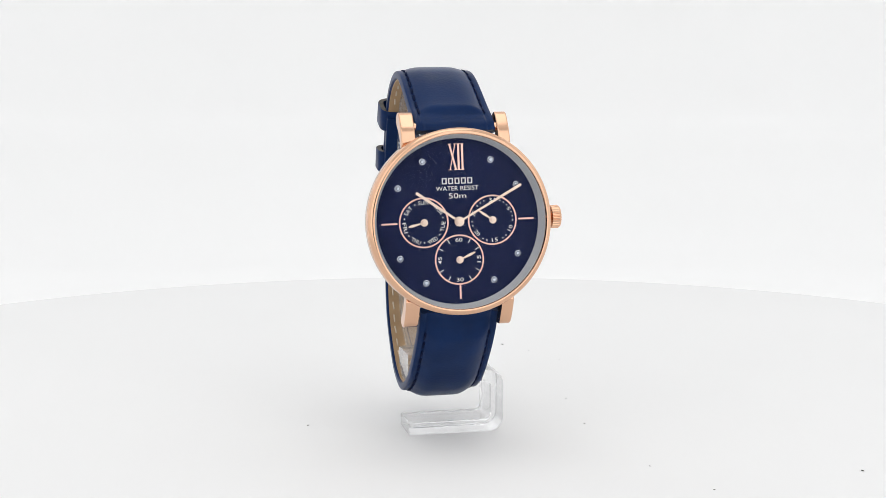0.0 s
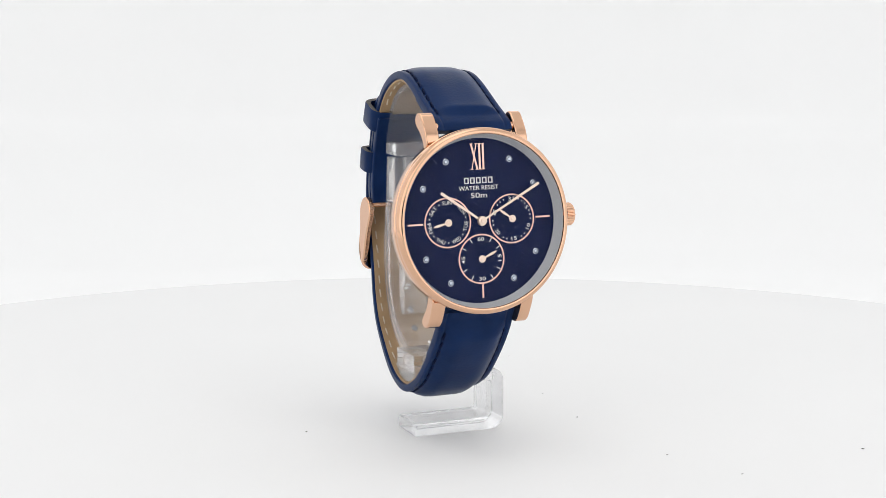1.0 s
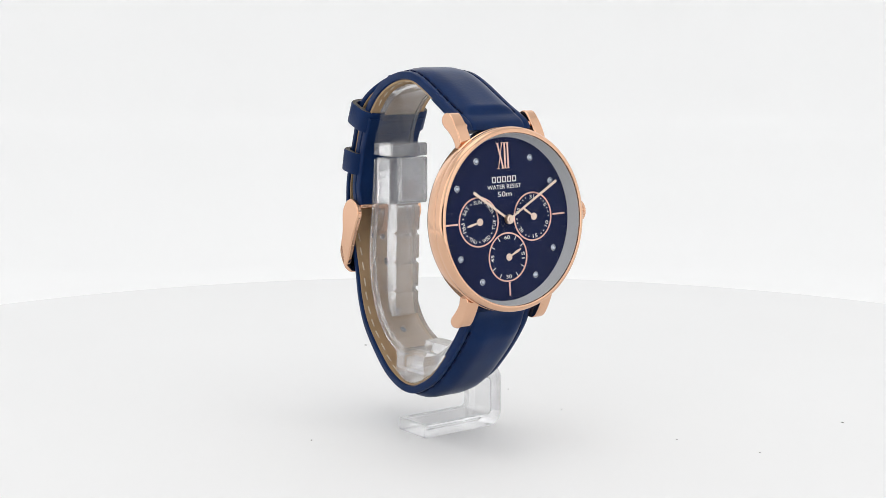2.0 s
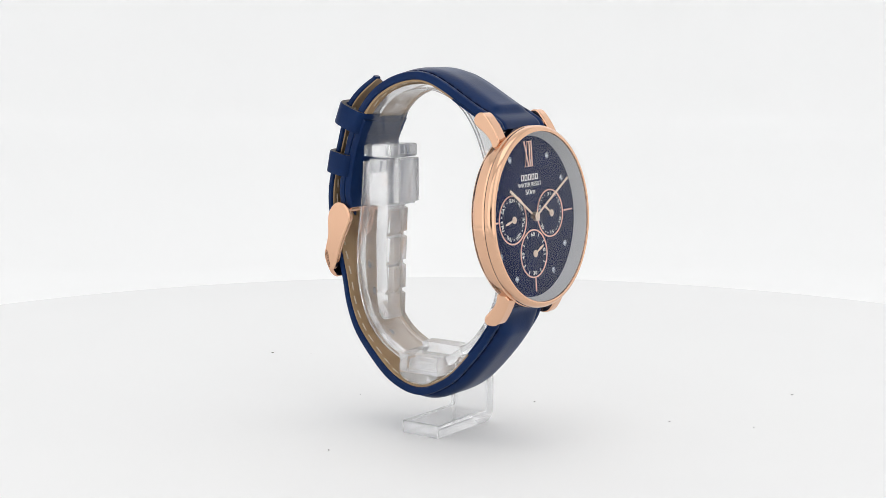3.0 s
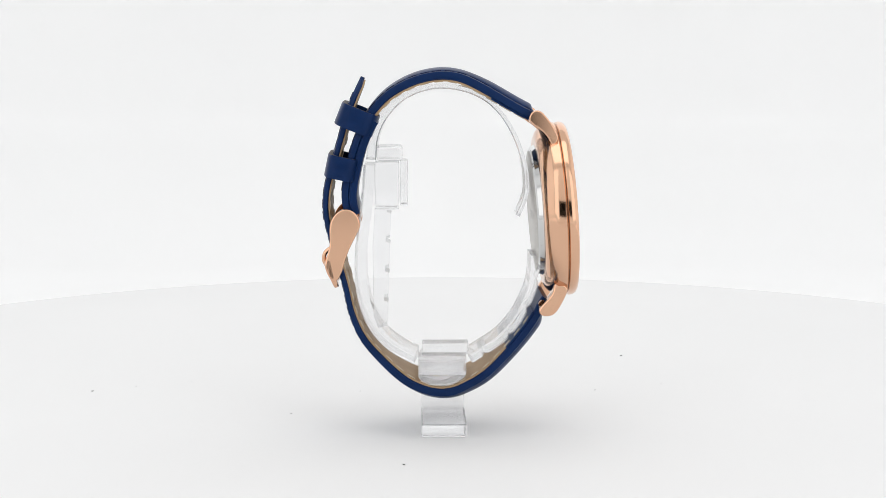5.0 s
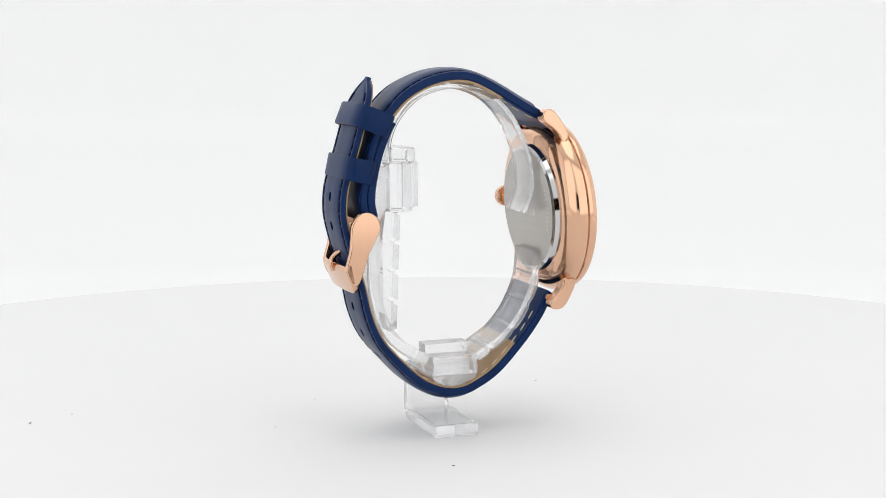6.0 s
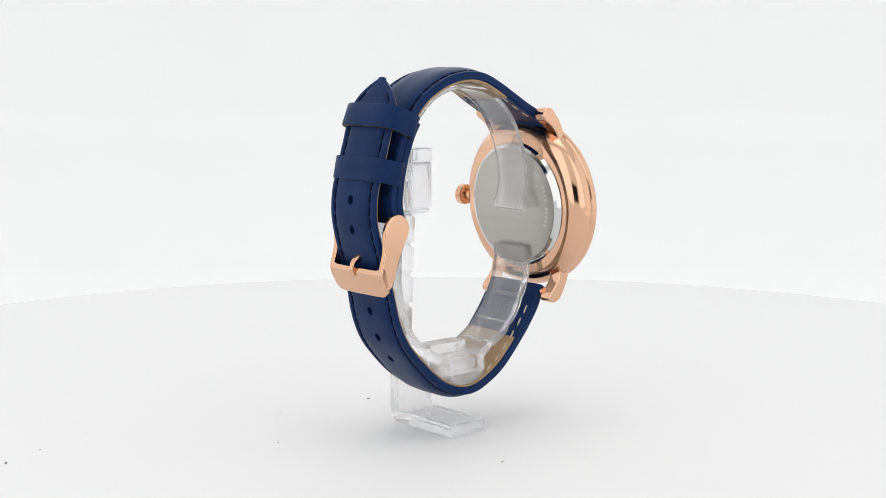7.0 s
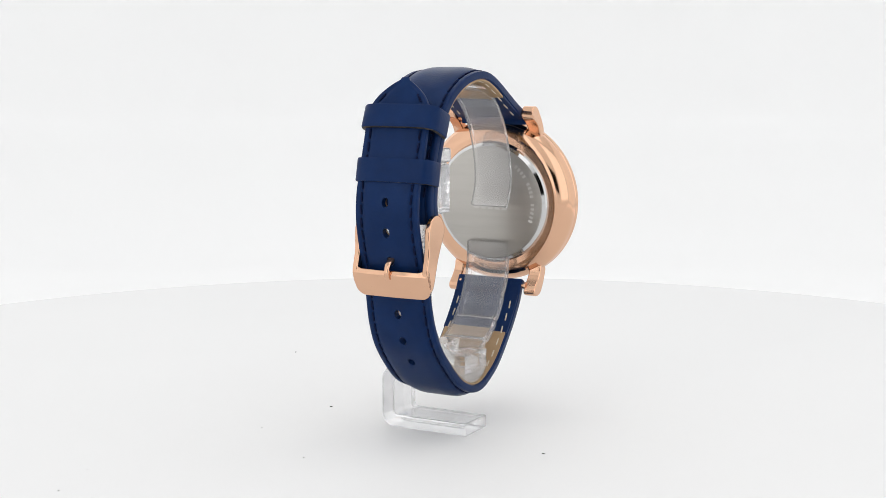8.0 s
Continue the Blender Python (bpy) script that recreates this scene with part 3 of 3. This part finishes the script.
    for hour in (1, 2, 4, 5, 7, 8, 10, 11):
        a = radians(90 - 30 * hour)
        m = up(R_STONE * math.cos(a), R_STONE * math.sin(a))
        part("stone_setting", lathe([(0, 0.01), (0.66, 0.01), (0.66, 0.14), (0.5, 0.2), (0.46, 0.12), (0, 0.12)], 20, m, closed=False), SETTING, dial, "round silver setting with a clear stone")
        part("stone", lathe([(0, 0.13), (0.46, 0.13), (0.3, 0.3), (0, 0.32)], 7, m, closed=False), STONE, dial, smooth=0)
    for turn, r0, r1 in ((90, 12.1, 15.2), (180, 12.5, 15.2), (270, 12.1, 15.2)):
        part("index", box(-0.16, 0.16, r0, r1, 0.01, 0.16, up(0, 0, 0, turn)), PINK, dial, smooth=0)
    xii = bmesh.new()
    for x0, x1, w in ((-1.35, -0.1, 0.36), (-0.2, -1.3, 0.16)):
        extrude([(x0 - w / 2, 15.1), (x0 + w / 2, 15.1), (x1 + w / 2, 10.0), (x1 - w / 2, 10.0)], 0.01, 0.15 if w > 0.2 else 0.14, up(0, 0), xii)
    for x in (0.42, 1.18):
        box(x - 0.19, x + 0.19, 10.0, 15.1, 0.01, 0.15, up(0, 0), xii)
    for x0, x1 in ((-1.62, -1.0), (-0.5, 0.1), (0.16, 1.5)):
        for v in (10.0, 14.98):
            box(x0, x1, v, v + 0.13, 0.01, 0.155, up(0, 0), xii)
    part("numeral_twelve", xii, PINK, dial, "pink gold roman numeral twelve", smooth=0)
    brand = bmesh.new()
    for i in range(5):
        u = -2.55 + 1.275 * i
        for x0, x1, y0, y1 in ((u - 0.48, u + 0.48, 7.3, 7.5), (u - 0.48, u + 0.48, 8.3, 8.5), (u - 0.48, u - 0.26, 7.51, 8.29), (u + 0.26, u + 0.48, 7.51, 8.29)):
            box(x0, x1, y0, y1, 0.01, 0.06, up(0, 0), brand)
    part("brand_mark", brand, WHITE, dial, smooth=0)
    write = lambda body, w, h, m, parent: part("lettering", moved(text_mesh(body, w, h), m), WHITE, parent, smooth=0)
    write("WATER RESIST", 8.5, 0.85, up(0, 6.45, 0.01), dial)
    write("50m", 3.5, 1.05, up(0, 5.0, 0.01), dial)

    def subdial(cu, cv, r, hand_turn, hand_len):
        sub = part("subdial", lathe([(r - 0.28, 0.0), (r - 0.24, 0.12), (r, 0.12), (r + 0.03, 0.0)], 96, up(cu, cv)), PINK, watch, "sub-dial in a pink gold ring")
        m = up(cu, cv, 0.35, hand_turn)
        needle = extrude([(-0.1, 0.3), (-0.26, 2.3), (-0.12, hand_len), (0.12, hand_len), (0.26, 2.3), (0.1, 0.3)][::-1], 0.0, 0.1, m)
        lathe([(0, -0.34), (0.3, -0.34), (0.3, 0.0), (0.72, 0.0), (0.72, 0.13), (0.3, 0.2), (0.28, 0.3), (0, 0.3)], 24, m, False, needle)
        part("small_hand", needle, PALE_GOLD, sub)
        return sub

    L = subdial(-6.85, 0, 4.9, 257, 3.2)
    for i, day in enumerate(("SUN", "MON", "TUE", "WED", "THU", "FRI", "SAT")):
        a = 360 / 7 * i
        flip = 180 if 90 < a < 270 else 0
        q = radians(90 - a)
        write(day, 2.0, 0.78, up(-6.85 + 3.85 * math.cos(q), 3.85 * math.sin(q), 0.01, a + flip), L)
        q = radians(90 - a - 180 / 7)
        part("dot", lathe([(0, 0.05), (0.15, 0.05), (0.15, 0.0)], 10, up(-6.85 + 3.9 * math.cos(q), 3.9 * math.sin(q)), False), WHITE, L)
    R = subdial(6.85, 0, 4.9, 305, 3.3)
    numbered = {0: "31", 5: "5", 10: "10", 15: "15", 20: "20", 25: "25"}
    for i in range(31):
        a = 360 / 31 * i
        q = radians(90 - a)
        if i in numbered:
            flip = 180 if 95 < a < 265 else 0
            write(numbered[i], 0.6 * len(numbered[i]), 0.74, up(6.85 + 3.95 * math.cos(q), 3.95 * math.sin(q), 0.01, a + flip), R)
        elif min(abs(i - k) for k in (0, 10, 15, 20, 25, 31)) > 1 or i in (4, 6):
            part("dot", lathe([(0, 0.05), (0.14, 0.05), (0.14, 0.0)], 10, up(6.85 + 4.1 * math.cos(q), 4.1 * math.sin(q)), False), WHITE, R)
    B = subdial(0, -7.5, 4.9, 66, 3.4)
    for a, body, flip in ((0, "60", 0), (90, "15", 180), (180, "30", 180), (270, "45", 0)):
        q = radians(90 - a)
        write(body, 1.4, 0.76, up(3.9 * math.cos(q), -7.5 + 3.9 * math.sin(q), 0.01, a + flip), B)
    for a in (30, 60, 120, 150, 210, 240, 300, 330):
        part("tick", box(-0.08, 0.08, 3.7, 4.6, 0.01, 0.05, up(0, -7.5, 0, a)), WHITE, B, smooth=0)
    # hour and minute pointers
    for name, turn, length, a, w in (("hour_hand", 305.0, 10.2, 0.75, 0.29), ("minute_hand", 61.7, 14.3, 1.05, 0.26)):
        m = up(0, 0, a, turn)
        hand = extrude([(-w * 0.7, 0.4), (-w, length - 0.3), (-w * 0.75, length), (w * 0.75, length), (w, length - 0.3), (w * 0.7, 0.4)][::-1], 0.0, 0.14, m)
        lathe([(0, 0.0), (0.95, 0.0), (0.95, 0.15), (0, 0.15)], 28, m, False, hand)
        part(name, hand, PALE_GOLD, dial, "slim rose gold baton hand")
    part("hand_cap", lathe([(0, 0), (0.4, 0), (0.4, 1.3), (0.85, 1.3), (0.85, 1.45), (0.45, 1.5), (0.4, 1.62), (0, 1.62)], 28, up(0, 0), False), PALE_GOLD, dial)
    return watch


# ---- the clear stand ----
def watch_stand():
    stand = new("watch_stand")
    tagged(stand, "clear acrylic watch display stand with a ratchet hook", "watch stand")
    clear_part = lambda name, bm, bevel=0.25, label="": part(name, bm, ACRYLIC, stand, label, bevel=bevel)
    upright = Matrix(((1, 0, 0, 0), (0, 0, -1, 0), (0, 1, 0, 0), (0, 0, 0, 1)))      # outline (x, z), thickness along -y
    sideways = Matrix(((0, 0, 1, 0), (1, 0, 0, 0), (0, 1, 0, 0), (0, 0, 0, 1)))
    arc = lambda cx, cy, r, a0, a1: [(cx + r * math.cos(radians(a0 + (a1 - a0) * k / 8)), cy + r * math.sin(radians(a0 + (a1 - a0) * k / 8))) for k in range(9)]
    clear_part("foot", extrude([(-8.2, 0.02)] + arc(9.4, 3.0, 2.98, 270, 360) + arc(9.4, 10.4, 2.98, 0, 90) + [(7.6, 13.38), (7.6, 10.75)] + arc(8.4, 9.75, 1.0, 90, 0)
                               + arc(8.4, 3.8, 1.0, 0, -90) + [(-8.2, 2.8)], -4.4, 5.2, upright), 0.35)
    clear_part("cradle", extrude(rounded([(5.0, 13.4), (5.0, 12.9), (3.4, 11.5), (0.7, 11.0), (-2.0, 11.3), (-4.2, 12.6), (-4.8, 13.1), (-4.8, 13.4)], 1), -8.2, 7.55, sideways), 0.0)
    # a grooved clip block, a lower web and a second block with a raised slab
    clip = [(5.0, 17.4), (5.0, 16.35), (4.8, 16.25), (4.8, 15.2), (5.0, 15.1), (5.0, 13.5)]
    clear_part("clip_block", extrude(clip + [(-y, z) for y, z in reversed(clip)], -8.3, -3.8, sideways), 0.1)
    clear_part("web", box(-3.75, -1.35, -4.6, 4.6, 13.6, 15.6), 0.15)
    slab = [(4.2, 18.8), (4.2, 17.5), (4.0, 17.4), (4.6, 16.4), (4.8, 16.2), (4.8, 13.5), (-4.8, 13.5), (-4.8, 16.2), (-5.5, 16.4), (-5.4, 17.4), (-5.7, 17.5), (-5.7, 18.8)]
    clear_part("slab_block", extrude(slab, -1.3, 2.8, sideways), 0.1)
    ring = lambda pts, side: Ribbon([(y, z) for y, z in pts], 0.6, side)

    def channel(w, n0, n1, rim):
        h = w / 2
        return [(h, n0 - rim), (h, n1), (-h, n1), (-h, n0 - rim), (-h + 0.8, n0 - rim), (-h + 0.95, n0), (h - 0.95, n0), (h - 0.8, n0 - rim)]

    def strip(name, pts, side, w, t0, t1, x=-1.2, rim=0.45, skew=0.0):
        rb = ring(pts, side)
        bm = rb.band(0, rb.length, lambda s: [(x + a, n) for a, n in channel(w, t0(s / rb.length), t1(s / rb.length), rim)], 0.8)
        bmesh.ops.rotate(bm, cent=(x, 14.0, 0), matrix=Matrix.Rotation(radians(skew), 3, "Z"), verts=bm.verts)
        return clear_part(name, bm, 0)

    strip("lower_arm", [(14.9, 57.2), (15.7, 48.0), (16.4, 43.2), (16.9, 38.4), (16.8, 32.4), (15.7, 27.0), (13.5, 22.5), (10.2, 19.1), (5.4, 16.4)], 1, 9.8, lambda k: -0.85, lambda k: 1.2, rim=0.4)
    notch = lambda k: 0.95 - 0.6 * max(0, 1 - abs((k * 4.2) % 1 - 0.5) / 0.12) * (1 if k < 0.95 else 0)
    strip("front_arm", [(-5.8, 16.5), (-8.8, 18.4), (-12.0, 20.6), (-15.0, 23.9), (-17.0, 27.3), (-18.6, 31.2), (-19.2, 35.0), (-19.3, 38.3)], 1, 9.8, lambda k: -notch(k), lambda k: 0.75, rim=0.2)
    strip("hook", [(-15.8, 46.8), (-16.8, 49.0), (-17.6, 52.0), (-17.3, 56.6), (-16.0, 61.2), (-14.1, 65.3), (-11.6, 68.7), (-8.4, 71.3), (-4.2, 72.9), (0.4, 73.4), (4.8, 72.6), (8.5, 70.8), (11.5, 67.9),
                   (13.3, 65.0), (14.2, 62.1), (14.5, 58.4)], -1, 8.8, lambda k: -0.3 - 0.55 * ease((k - 0.6) / 0.35), lambda k: 0.45 + 0.5 * ease((k - 0.6) / 0.35), x=-2.2, rim=0.22, skew=-2.0)
    clear_part("hook_foot", box(-6.9, 2.5, 8.1, 13.4, 58.2, 61.1), 0.5)
    clear_part("sleeve", box(-7.0, 2.8, 8.9, 13.9, 48.0, 57.9), 0.3)
    clear_part("latch", box(-5.3, 1.6, 7.0, 8.7, 48.7, 58.1), 0.3)
    teeth = [(14.0, 47.8), (14.5, 40.0), (14.4, 30.0), (14.2, 25.0), (13.4, 22.9)]
    for k in range(4):
        z, y = 23.2 + 6.25 * k, 11.5 - 0.25 * k
        teeth += [(y, z), (y - 0.25, z + 5.0), (y + 0.7, z + 5.4), (y + 0.7, z + 5.9)]
    teeth = [p for p in teeth if p[1] < 47.5 or p[0] > 13] + [(10.6, 47.8)]
    clear_part("ratchet_rod", extrude(teeth[::-1], -4.0, 2.0, sideways), 0.0)
    for ob in stand.children:
        ob.visible_shadow = False
    return stand


tent()
TABLETOP = turntable()
WATCH = wristwatch()
STAND = watch_stand()

# turn of the table in degrees, every half second
TURN = (12.45, 16.81, 22.9, 29.14, 36.68, 44.88, 53.59, 62.9, 72.02, 81.9, 91.19, 100.9, 110.66, 120.49, 130.41, 140.3, 151.0)


def motions():
    for thing, off in ((TABLETOP, 0.0), (WATCH, -0.0019), (STAND, 0.0)):
        walk(thing, [(0.5 * i, pose(0, 0, 0, 0, 0, a) @ Matrix.Translation((off, 0, 0))) for i, a in enumerate(TURN)])


motions()
